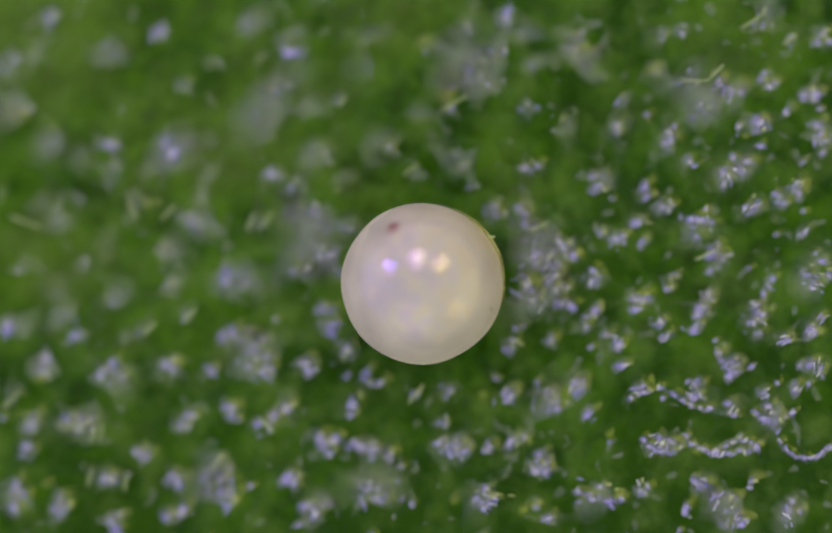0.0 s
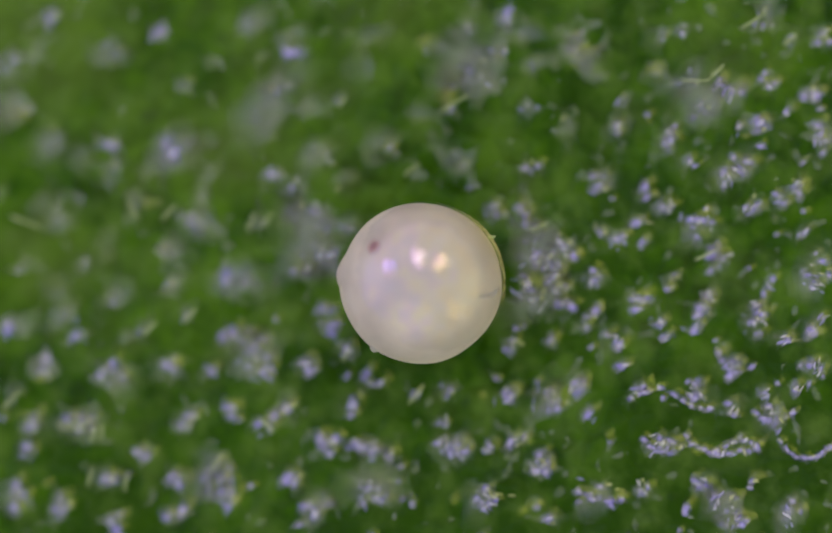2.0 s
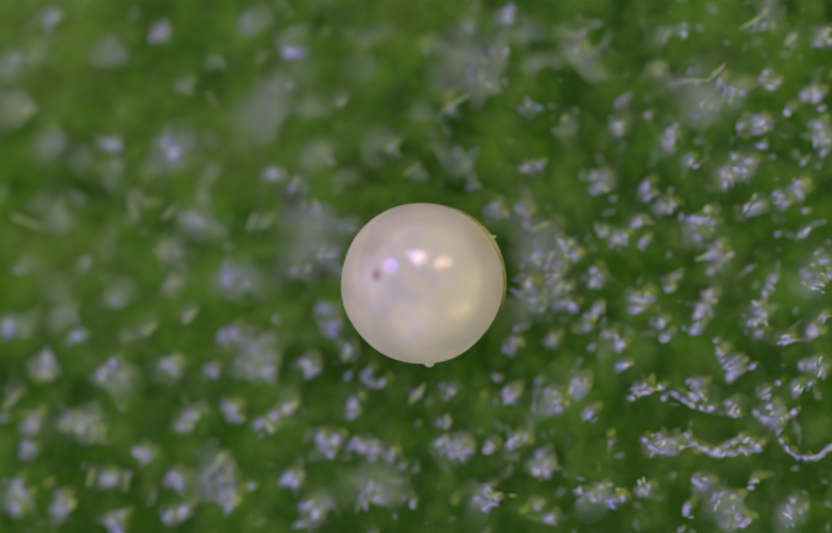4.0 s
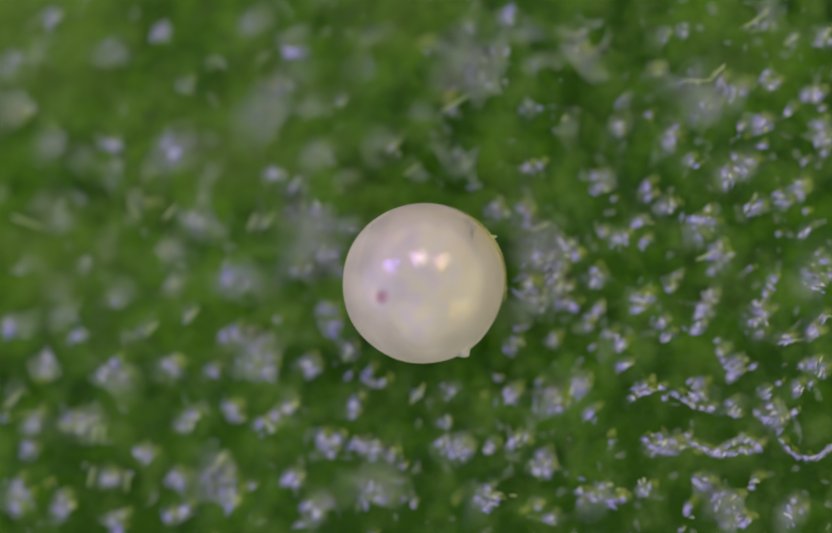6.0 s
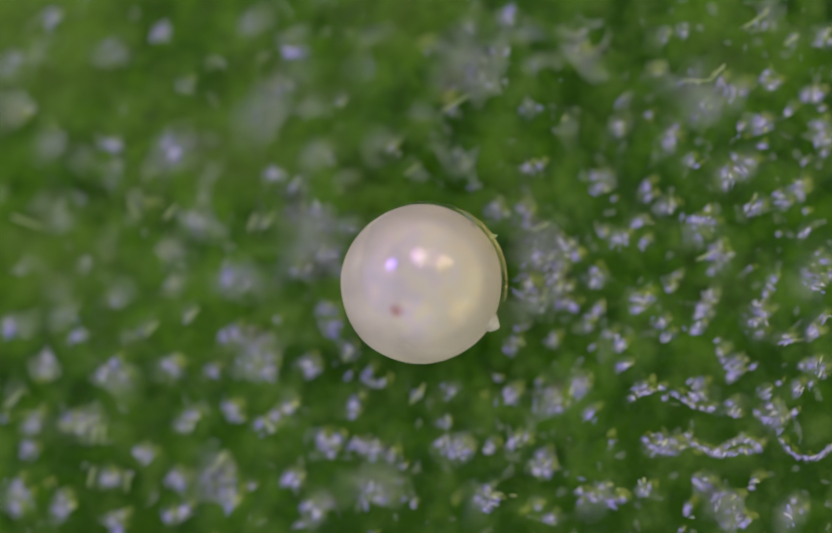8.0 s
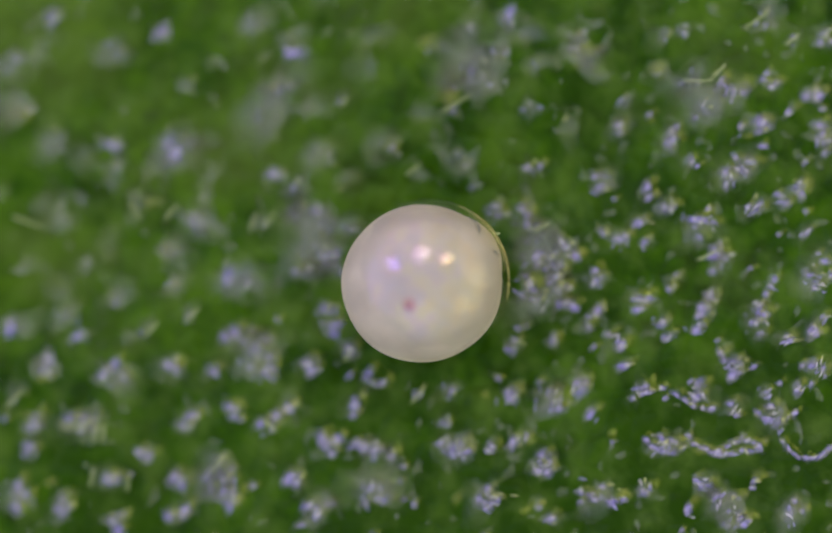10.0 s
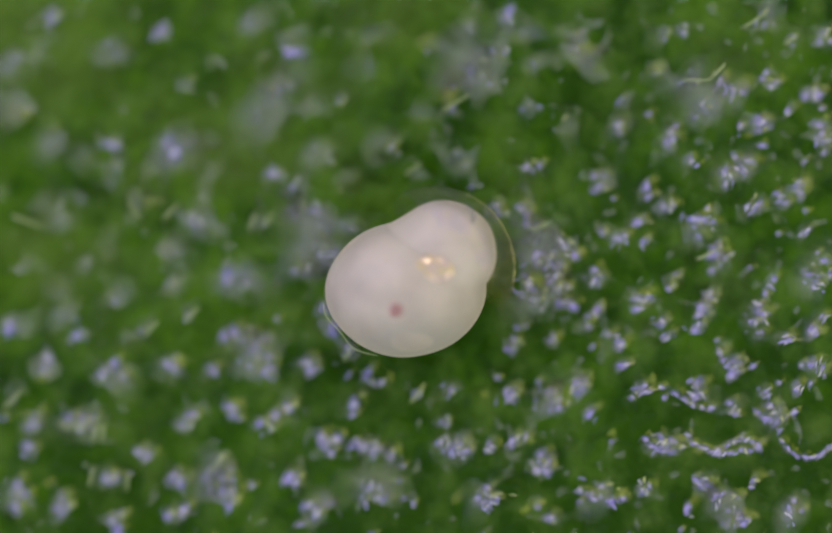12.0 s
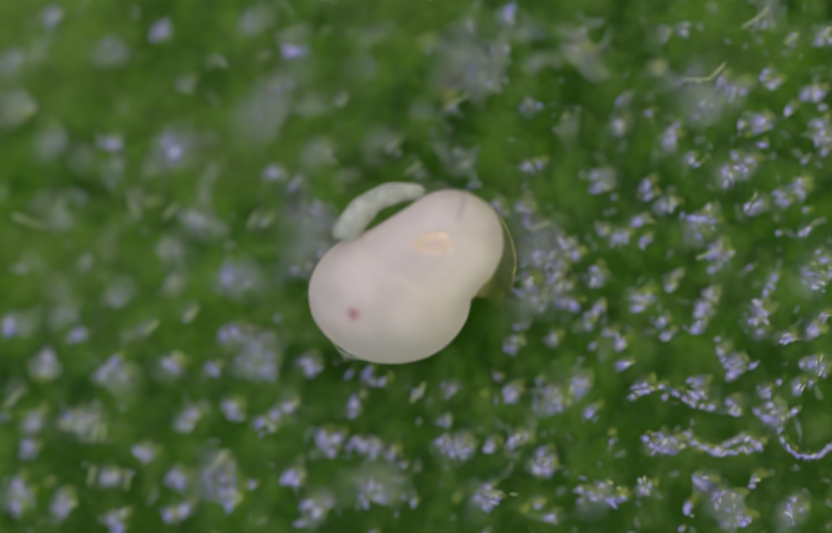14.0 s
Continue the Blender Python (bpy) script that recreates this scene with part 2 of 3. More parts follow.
def highlight_material():
    """Clear gloss of the added highlight bead: see-through, with a warm, rippled gloss."""
    m, n, links, s = material("clear_highlight")
    n.remove(s)
    clear = n.new("ShaderNodeBsdfTransparent")
    wet = n.new("ShaderNodeBsdfGlossy")
    wet.inputs["Roughness"].default_value = 0.07
    film = noise_node(n, links, 22, 1, 2.0)
    hue = ramp(n, links, film.outputs[0], [(0.40, (1.0, 0.70, 0.75)), (0.50, (1.0, 0.76, 0.45)), (0.60, (1.0, 0.78, 0.28))])
    links.new(hue.outputs[0], wet.inputs["Color"])
    fine = noise_node(n, links, 9, 1.5, 5.0)
    b = n.new("ShaderNodeBump")
    b.inputs["Distance"].default_value = 1.0 * U
    links.new(fine.outputs[0], b.inputs["Height"])
    links.new(b.outputs[0], wet.inputs["Normal"])
    mix = n.new("ShaderNodeMixShader")
    mix.inputs[0].default_value = 0.29
    links.new(clear.outputs[0], mix.inputs[1])
    links.new(wet.outputs[0], mix.inputs[2])
    links.new(mix.outputs[0], n["Material Output"].inputs[0])
    return m


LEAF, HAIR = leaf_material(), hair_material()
# colours of the painted glints, haze and yellow-green lens fringe
LILAC = ((0.34, 0.29, 0.94), (0.45, 0.40, 0.82), (0.55, 0.53, 0.66))
GREY = ((0.24, 0.28, 0.36), (0.26, 0.32, 0.24), (0.27, 0.35, 0.15))
OLIVE = ((0.26, 0.36, 0.03), (0.34, 0.43, 0.04), (0.46, 0.50, 0.08))
GLEAM, DOTS = glint_material("painted_glint", 17, 0.80, LILAC), glint_material("painted_specks", 0, 0.28, GREY)
THIN = glint_material("painted_sheen", 17, 0.36, GREY)
HAZE = glint_material("painted_haze", 17, 0.42, ((0.22, 0.28, 0.27), (0.23, 0.30, 0.20), (0.24, 0.31, 0.15)))
STRAW = glint_material("painted_fringe", 17, 0.47, OLIVE)
RODS = [sliver_material("violet_glint", (0.46, 0.40, 0.98)), sliver_material("white_glint", (0.78, 0.75, 0.92)), sliver_material("straw_glint", (0.62, 0.66, 0.26))]
BODY = flesh_material("pearly_flesh", (0.415, 0.36, 0.33), (0.525, 0.46, 0.415), 0.45, 0.0, 0.30, (0.40, 0.37, 0.35))
FORE = flesh_material("milky_flesh", (0.36, 0.39, 0.32), (0.44, 0.46, 0.39), 0.34, 7.0, 0.0, None, 0.45)
FOLD = flesh_material("soft_pearly_flesh", (0.415, 0.36, 0.33), (0.525, 0.46, 0.415), 0.45, 0.0, 0.0)
SHELL, RED, HIGHLIGHT = shell_material(), pigment_material(), highlight_material()
CREASE = crease_material("slack_membrane", (0.22, 0.25, 0.31))
RIM_LINE = crease_material("bright_rim_line", (0.34, 0.36, 0.12))


# ---- building helpers ----
def part(name, verts, faces, mat, parent=None, label=""):
    """One mesh object from corners in divisions."""
    me = bpy.data.meshes.new(name)
    me.from_pydata([(x * U, y * U, z * U) for x, y, z in verts], [], faces)
    me.polygons.foreach_set("use_smooth", [True] * len(me.polygons))
    me.materials.append(mat)
    ob = new(name, me)
    ob.parent = parent
    return tagged(ob, label)


def ball(a, b, c, lump=0.0, size=60.0, seed=0.0, rings=40, spokes=64, keep=None):
    """An ellipsoid with soft lumps, as corners and faces; keep(direction) says which faces stay."""
    verts, faces = [], []
    for i in range(rings + 1):
        th = math.pi * i / rings
        for j in range(spokes):
            ph = 2 * math.pi * j / spokes
            d = Vector((math.sin(th) * math.cos(ph), math.sin(th) * math.sin(ph), math.cos(th)))
            p = Vector((a * d.x, b * d.y, c * d.z))
            k = 1 + lump * noise.noise(p / size + Vector((seed, seed, seed)))
            verts.append(p * k)
    for i in range(rings):
        for j in range(spokes):
            q = (i * spokes + j, (i + 1) * spokes + j, (i + 1) * spokes + (j + 1) % spokes, i * spokes + (j + 1) % spokes)
            if i == 0:
                q = (q[0], q[1], q[2])
            elif i == rings - 1:
                q = (q[0], q[1], q[3])
            middle = sum((Vector(verts[k]) for k in q), Vector()) / len(q)
            if keep is None or keep(middle.normalized()):
                faces.append(q)
    return verts, faces


def tube(points, radii, sides=10):
    """A tube along points, closed by rounded ends."""
    verts, faces = [], []
    count = len(points)
    for i, p in enumerate(points):
        way = (points[min(i + 1, count - 1)] - points[max(i - 1, 0)]).normalized()
        one = way.orthogonal() if abs(way.z) > 0.95 else way.cross(Vector((0, 0, 1))).normalized()
        two = way.cross(one)
        for j in range(sides):
            a = 2 * math.pi * j / sides
            verts.append(p + (one * math.cos(a) + two * math.sin(a)) * radii[i])
    for i in range(count - 1):
        for j in range(sides):
            k = (j + 1) % sides
            faces.append((i * sides + j, i * sides + k, (i + 1) * sides + k, (i + 1) * sides + j))
    faces.append(tuple(range(sides))[::-1])
    faces.append(tuple(range((count - 1) * sides, count * sides)))
    return verts, faces


# ---- the leaf ----
def slope(u, v):
    """Height of the leaf's even surface: it rises to the south-east."""
    return 1200 * np.tanh((0.105 * (u - 798) + 0.075 * (v - 535)) / 1200)


CELL_SEED = np.random.RandomState(4)
JITTER, TALL = CELL_SEED.uniform(0.1, 0.9, (256, 256, 2)), CELL_SEED.uniform(0.25, 1.0, (256, 256))


def leaf_height(u, v):
    """The leaf's surface with its swells and domed cells, for arrays of u and v."""
    rng = np.random.RandomState(9)
    swell = np.zeros_like(u)
    for k in range(14):
        a, size = rng.uniform(0, math.tau), rng.uniform(130, 420)
        swell += np.sin((u * math.cos(a) + v * math.sin(a)) * math.tau / size + rng.uniform(0, math.tau)) * size * 0.012
    step = 52.0
    table, tall = JITTER, TALL
    cu, cv = np.floor(u / step).astype(int), np.floor(v / step).astype(int)
    d1, d2, h = np.full(u.shape, 1e9), np.full(u.shape, 1e9), np.zeros(u.shape)
    for i in (-2, -1, 0, 1, 2):
        for j in (-2, -1, 0, 1, 2):
            a, b = (cu + i) % 256, (cv + j) % 256
            d = np.hypot((cu + i + table[a, b, 0]) * step - u, (cv + j + table[a, b, 1]) * step - v)
            near = d < d1
            d2 = np.where(near, d1, np.minimum(d2, d))
            h = np.where(near, tall[a, b], h)
            d1 = np.where(near, d, d1)
    edge = np.clip((d2 - d1) / 46.0, 0, 1)
    dome = np.sin(edge * math.pi / 2) * 11 * h
    fade = np.clip(1 - (np.hypot(u - 798, v - 535) - 80) / 90, 0, 1)
    swell = swell * np.clip(1.6 - np.hypot((u - 784) / 1500, (v - 502) / 1200), 0, 1)
    dome = dome * ((u > -130) & (u < 1700) & (v > -130) & (v < 1140))
    return slope(u, v) + swell * (1 - fade) + dome * (1 - 0.8 * fade) - 14


def leaf_blade():
    us = np.concatenate([np.arange(-9000, -1700, 300), np.arange(-1700, -140, 60), np.arange(-140, 1720, 3.2), np.arange(1720, 3300, 60), np.arange(3300, 10600, 300)])
    vs = np.concatenate([np.arange(-8000, -1500, 300), np.arange(-1500, -140, 60), np.arange(-140, 1160, 3.2), np.arange(1160, 2500, 60), np.arange(2500, 9000, 300)])
    gu, gv = np.meshgrid(us, vs)
    z = leaf_height(gu, gv)
    top = np.stack([gu - 784, 502 - gv, z], -1).reshape(-1, 3)
    low = top.copy()
    low[:, 2] = slope(gu, gv).ravel() - 330
    nv, nu = gu.shape
    idx = np.arange(nv * nu).reshape(nv, nu)
    quads = np.stack([idx[:-1, :-1], idx[1:, :-1], idx[1:, 1:], idx[:-1, 1:]], -1).reshape(-1, 4)
    rim = np.concatenate([idx[0, :], idx[1:, -1], idx[-1, -2::-1], idx[-2:0:-1, 0]])
    base = len(top)
    low = low[rim]
    k = np.arange(len(rim))
    nxt = (k + 1) % len(rim)
    walls = np.stack([rim[k], rim[nxt], base + nxt, base + k], -1)
    verts = np.concatenate([top, low]) * U
    faces = np.concatenate([quads, walls])
    me = bpy.data.meshes.new("leaf")
    me.vertices.add(len(verts))
    me.vertices.foreach_set("co", verts.ravel().astype(np.float32))
    me.loops.add(faces.size)
    me.loops.foreach_set("vertex_index", faces.ravel().astype(np.int32))
    me.polygons.add(len(faces))
    me.polygons.foreach_set("loop_start", np.arange(0, faces.size, 4, dtype=np.int32))
    me.polygons.foreach_set("use_smooth", np.ones(len(faces), dtype=bool))
    me.update(calc_edges=True)
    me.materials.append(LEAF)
    ob = new("leaf", me)
    return tagged(ob, "green bean leaf surface with glossy domed cells", "leaf", kind="structure")


leaf = leaf_blade()


def ground(u, v):
    """Where the line of sight at u, v meets the leaf: place and height."""
    w = 0.0
    for k in range(3):
        a, b = below(u, v, w)
        w = float(leaf_height(np.array([a]), np.array([b]))[0])
    return a, b, w


def cell_shape(seed):
    """A low blunt cone, one division in radius at its foot, uneven in outline and folded along its flanks."""
    verts, faces = [], []
    spokes, rings = 18, 6
    folds = 3 + seed % 4
    for i in range(rings + 1):
        r = 1 - i / (rings + 0.5)
        for j in range(spokes):
            a = math.tau * j / spokes
            out = r * (1 + 0.5 * noise.noise(Vector((math.cos(a) * 1.3, math.sin(a) * 1.3, seed * 3.7))))
            up = 0.17 * (math.sqrt(0.06 + 1) - math.sqrt(0.06 + r * r)) / (math.sqrt(1.06) - math.sqrt(0.06))
            up *= 1 + 0.10 * math.sin(folds * a + seed) * r + 0.25 * noise.noise(Vector((out * math.cos(a) * 2.2, out * math.sin(a) * 2.2, seed + 20)))
            verts.append((out * math.cos(a), out * math.sin(a), up - 0.05))
    for i in range(rings):
        for j in range(spokes):
            k = (j + 1) % spokes
            faces.append((i * spokes + j, i * spokes + k, (i + 1) * spokes + k, (i + 1) * spokes + j))
    faces.append(tuple(range(rings * spokes, (rings + 1) * spokes)))
    return verts, faces


def mesh_of_cells(name, verts, faces, cell, mat):
    """A mesh whose corners know their place in their own cell."""
    me = bpy.data.meshes.new(name)
    me.from_pydata(verts, [], faces)
    me.polygons.foreach_set("use_smooth", [True] * len(me.polygons))
    me.attributes.new("cell", "FLOAT_VECTOR", "POINT").data.foreach_set("vector", np.asarray(cell, dtype=np.float32).ravel())
    me.materials.append(mat)
    return me


CELL_KINDS = {"gleam": GLEAM, "thin": THIN, "straw": STRAW, "haze": HAZE}
CELL_SHAPES = [cell_shape(k) for k in range(8)]
CELL_MESHES = []
for cv, cf in CELL_SHAPES:
    corners = [(16 * U * x, 16 * U * y, 16 * U * z) for x, y, z in cv]
    CELL_MESHES.append(mesh_of_cells("epidermal_cell", corners, cf, corners, GLEAM))
CELLS = []

# swollen cells with painted glints: u, v, radius of the patch
PATCHES_A = [(30, 110, 35), (95, 35, 20), (30, 210, 40), (100, 270, 30), (205, 275, 20), (210, 310, 22), (330, 275, 35), (110, 400, 32), (200, 95, 30),
             (350, 165, 20), (480, 45, 28), (540, 80, 24), (500, 210, 46), (530, 165, 28), (600, 290, 28), (515, 330, 22), (740, 275, 22), (260, 385, 26),
             (370, 420, 32), (380, 375, 18), (310, 480, 32), (165, 495, 16), (590, 440, 50), (605, 475, 22), (490, 420, 22), (320, 540, 26), (450, 535, 36)]
PATCHES_B = [(870, 310, 26), (890, 345, 18), (850, 205, 26), (900, 140, 40), (945, 100, 28), (1000, 315, 20), (1085, 110, 34), (1090, 70, 30), (1060, 240, 26),
             (1165, 240, 22), (1130, 350, 28), (1175, 190, 16), (1245, 65, 26), (1290, 60, 20), (1300, 150, 34), (1370, 170, 30), (1325, 205, 38), (1260, 265, 28),
             (1430, 235, 24), (1395, 315, 30), (1365, 335, 24), (1440, 45, 36), (1490, 75, 16), (1555, 70, 24), (1530, 180, 20), (1545, 265, 34), (1500, 350, 24)]
PATCHES_C = [(1470, 375, 20), (1255, 390, 22), (1320, 420, 34), (1350, 460, 22), (1350, 490, 28), (1515, 440, 18), (1030, 455, 44), (1010, 495, 28), (1165, 450, 20),
             (1210, 455, 16), (1120, 525, 22), (1540, 520, 38), (1050, 540, 28), (1430, 580, 20), (40, 500, 22), (410, 115, 18), (640, 190, 14), (60, 850, 22),
             (130, 590, 30), (220, 565, 32), (350, 595, 18), (275, 620, 18), (145, 635, 14), (25, 620, 24), (215, 710, 38), (85, 705, 30), (320, 690, 26)]
PATCHES_D = [(400, 700, 18), (25, 745, 22), (150, 800, 34), (355, 795, 22), (490, 690, 40), (470, 640, 32), (500, 800, 24), (440, 780, 20), (580, 690, 22),
             (540, 770, 22), (410, 895, 44), (430, 940, 28), (30, 940, 34), (115, 955, 28), (215, 985, 24), (550, 905, 24), (620, 840, 24), (665, 765, 22),
             (590, 960, 28), (700, 930, 46), (780, 740, 16), (845, 735, 18), (655, 660, 18), (200, 900, 24), (330, 970, 22), (610, 585, 20), (700, 850, 20)]
PATCHES_E = [(1110, 600, 22), (1040, 640, 16), (1155, 640, 20), (1205, 565, 26), (1240, 610, 18), (1250, 640, 12), (1040, 755, 38), (1090, 725, 26), (955, 745, 20),
             (860, 850, 28), (920, 845, 16), (970, 830, 20), (1020, 880, 28), (920, 945, 34), (1130, 930, 32), (1215, 920, 22), (1030, 980, 18), (1245, 840, 24),
             (1460, 785, 28), (1380, 690, 24), (1350, 665, 14), (1310, 745, 26), (1210, 735, 24), (1425, 610, 26), (1530, 625, 24), (1540, 695, 22), (1320, 910, 22)]
PATCHES_F = [(1415, 910, 18), (1360, 945, 32), (1490, 965, 28), (1440, 740, 14), (1380, 770, 22), (1290, 960, 12), (830, 835, 18), (1320, 590, 20), (1390, 980, 28), (1000, 440, 28),
             (1062, 472, 30), (1040, 520, 26), (990, 535, 22), (1062, 572, 20), (622, 472, 28), (560, 405, 30), (640, 512, 18)]

PATCHES_G = [(1220, 360, 20), (1200, 420, 18), (1300, 300, 16), (1440, 160, 20), (1410, 390, 20), (925, 160, 28), (870, 145, 24), (1130, 440, 18), (1240, 130, 18),
             (1010, 120, 18), (1390, 240, 16), (1480, 210, 16), (985, 545, 22), (1260, 530, 20), (1310, 622, 18), (1335, 560, 18), (1450, 545, 20), (1480, 640, 20),
             (1550, 600, 18), (835, 800, 18), (1110, 780, 16), (1172, 690, 16), (1500, 732, 14), (426, 630, 22), (606, 830, 20), (676, 842, 20), (736, 860, 18), (300, 60, 20), (600, 400, 36), (575, 505, 28), (650, 430, 24), (1005, 565, 26), (1030, 480, 28), (960, 650, 22), (700, 715, 22),
             (625, 620, 22), (560, 350, 24), (935, 400, 22), (985, 400, 24), (820, 90, 24), (1000, 200, 22), (960, 40, 24), (880, 55, 22), (60, 800, 22), (270, 860, 20), (330, 900, 24)]
PATCHES = PATCHES_A + PATCHES_B + PATCHES_C + PATCHES_D + PATCHES_E + PATCHES_F + PATCHES_G


def epidermal_cell(u, v, r, rng, kind="gleam", turn=None, long=None):
    """Notes one cell; grow_cells() builds them all."""
    a, b, w = ground(u, v)
    turn = rng.gauss(35, 30) if turn is None else turn
    long = rng.uniform(1.1, 1.9) if long is None else long
    lift = {"haze": -1.0, "thin": 0.0, "straw": 2.0, "gleam": 0.8}[kind]
    m = put(a, b, w + lift, rng.uniform(-5, 5), rng.uniform(-5, 5), turn) @ Matrix.Diagonal(
        (r / 16 * math.sqrt(long), r / 16 / math.sqrt(long), r / 16 * rng.uniform(0.7, 1.1), 1))
    CELLS.append((kind, rng.randrange(len(CELL_SHAPES)), math.hypot(u - 798, v - 535), m))


def grow_cells():
    """The 300 lilac cells round the egg one by one, all others joined by their kind."""
    near = sorted((c for c in CELLS if c[0] == "gleam"), key=lambda c: c[2])[:300]
    for kind, shape, _, m in near:
        ob = new("epidermal_cell", CELL_MESHES[shape])
        ob.parent, ob.matrix_basis = leaf, m
    reach = near[-1][2]
    for kind, mat in CELL_KINDS.items():
        verts, faces, own = [], [], []
        for k, shape, away, m in CELLS:
            if k != kind or (kind == "gleam" and away <= reach):
                continue
            cv, cf = CELL_SHAPES[shape]
            local = np.array(cv) * 16 * U
            turn = np.array(m)
            base = len(verts)
            verts += (local @ turn[:3, :3].T + turn[:3, 3]).tolist()
            own += local.tolist()
            faces += [tuple(base + q for q in face) for face in cf]
        ob = new("epidermal_cells", mesh_of_cells("epidermal_cells", verts, faces, own, mat))
        ob.parent = leaf
        tagged(ob, kind="stuff")


def glint_cell(u, v, r, rng, turn=None, long=None):
    """A glint painted as a lilac cell, its lens fringe as a straw-coloured one on its north-eastern side."""
    epidermal_cell(u + r * rng.uniform(0.55, 0.95), v - r * rng.uniform(0.35, 0.8), r * rng.uniform(0.75, 1.1), rng, "straw", turn, long)
    epidermal_cell(u, v, r, rng, "gleam", turn, long)


# wide, faint haze painted on as flat cells: u, v, radius
HAZE_SPOTS = [(592, 432, 95), (560, 480, 80), (625, 470, 70), (480, 690, 80), (500, 210, 100), (540, 150, 70), (1022, 470, 80), (1045, 760, 70), (700, 940, 80), (420, 915, 80), (1330, 180, 80),
         (930, 140, 110), (860, 120, 80), (340, 300, 75), (100, 270, 60), (1000, 565, 70), (215, 705, 70), (470, 540, 70), (330, 530, 70), (1090, 100, 70), (40, 200, 70), (1390, 960, 70)]


def patches():
    rng = random.Random(11)
    for u, v, r in HAZE_SPOTS:
        epidermal_cell(u, v, r, rng, "haze")
    for u, v, r in PATCHES:
        north_west = v + 0.45 * u < 760
        epidermal_cell(u, v, r * 1.7, rng, "thin")
        if r > 27:
            epidermal_cell(u + rng.uniform(-0.6, 0.6) * r, v + rng.uniform(-0.6, 0.6) * r, r * 1.5, rng, "thin")
        count = 1 if r <= 18 else 2 if r < 24 else 3 if r < 28 else 4 if r < 34 else 5 if r < 40 else 7
        if north_west:
            count = (count + 1) // 2
        start, turn = rng.uniform(0, math.tau), rng.gauss(35, 30)
        for k in range(count):
            a = start + math.tau * k / count + rng.uniform(-0.5, 0.5)
            out = r * rng.uniform(0.1, 0.85) if count > 1 else 0
            x, y, size = u + out * math.cos(a), v + out * math.sin(a), rng.uniform(12, 21)
            if north_west:
                epidermal_cell(x, y, size * 1.7, rng, rng.choice(("thin", "thin", "haze", "haze", "gleam", "straw")), turn + rng.gauss(0, 20))
            else:
                glint_cell(x, y, size, rng, turn + rng.gauss(0, 20))


patches()


def papillae():
    """Countless small papillae with painted shine between the larger cells, in one mesh."""
    rng = random.Random(23)
    verts, faces, own = [], [], []
    for k in range(620):
        u, v = rng.uniform(-60, 1630), rng.uniform(-60, 1065)
        if math.hypot(u - 798, v - 535) < 165 or rng.random() > 0.45 + 0.0004 * u:
            continue
        a, b, w = ground(u, v)
        r, turn, tall = rng.uniform(5, 12), rng.uniform(0, math.tau), rng.uniform(0.8, 1.2)
        cv, cf = rng.choice(CELL_SHAPES)
        base, long = len(verts), rng.uniform(0.9, 2.0)
        for x, y, z in cv:
            x, y = x * long, y * 0.8
            verts.append((a - 784 + r * (x * math.cos(turn) - y * math.sin(turn)), 502 - b + r * (x * math.sin(turn) + y * math.cos(turn)), w + r * tall * z))
            own.append((16 * U * x, 16 * U * y, 16 * U * z))
        faces += [tuple(base + q for q in face) for face in cf]
    dots = new("papillae", mesh_of_cells("papillae", [(x * U, y * U, z * U) for x, y, z in verts], faces, own, DOTS))
    dots.parent = leaf
    return tagged(dots, "tiny papillae with painted shine", kind="stuff")


papillae()


# curved rows of small cells: start, bend, end
WALLS = [(1292, 822, 1345, 880, 1425, 840), (1350, 850, 1400, 815, 1425, 842), (1470, 832, 1512, 890, 1566, 842), (1215, 828, 1240, 866, 1280, 845), (1425, 780, 1455, 810, 1495, 775),
         (1270, 742, 1310, 775, 1335, 770), (1190, 752, 1210, 733, 1240, 733), (1360, 680, 1375, 715, 1415, 690), (1088, 925, 1130, 955, 1170, 940)]


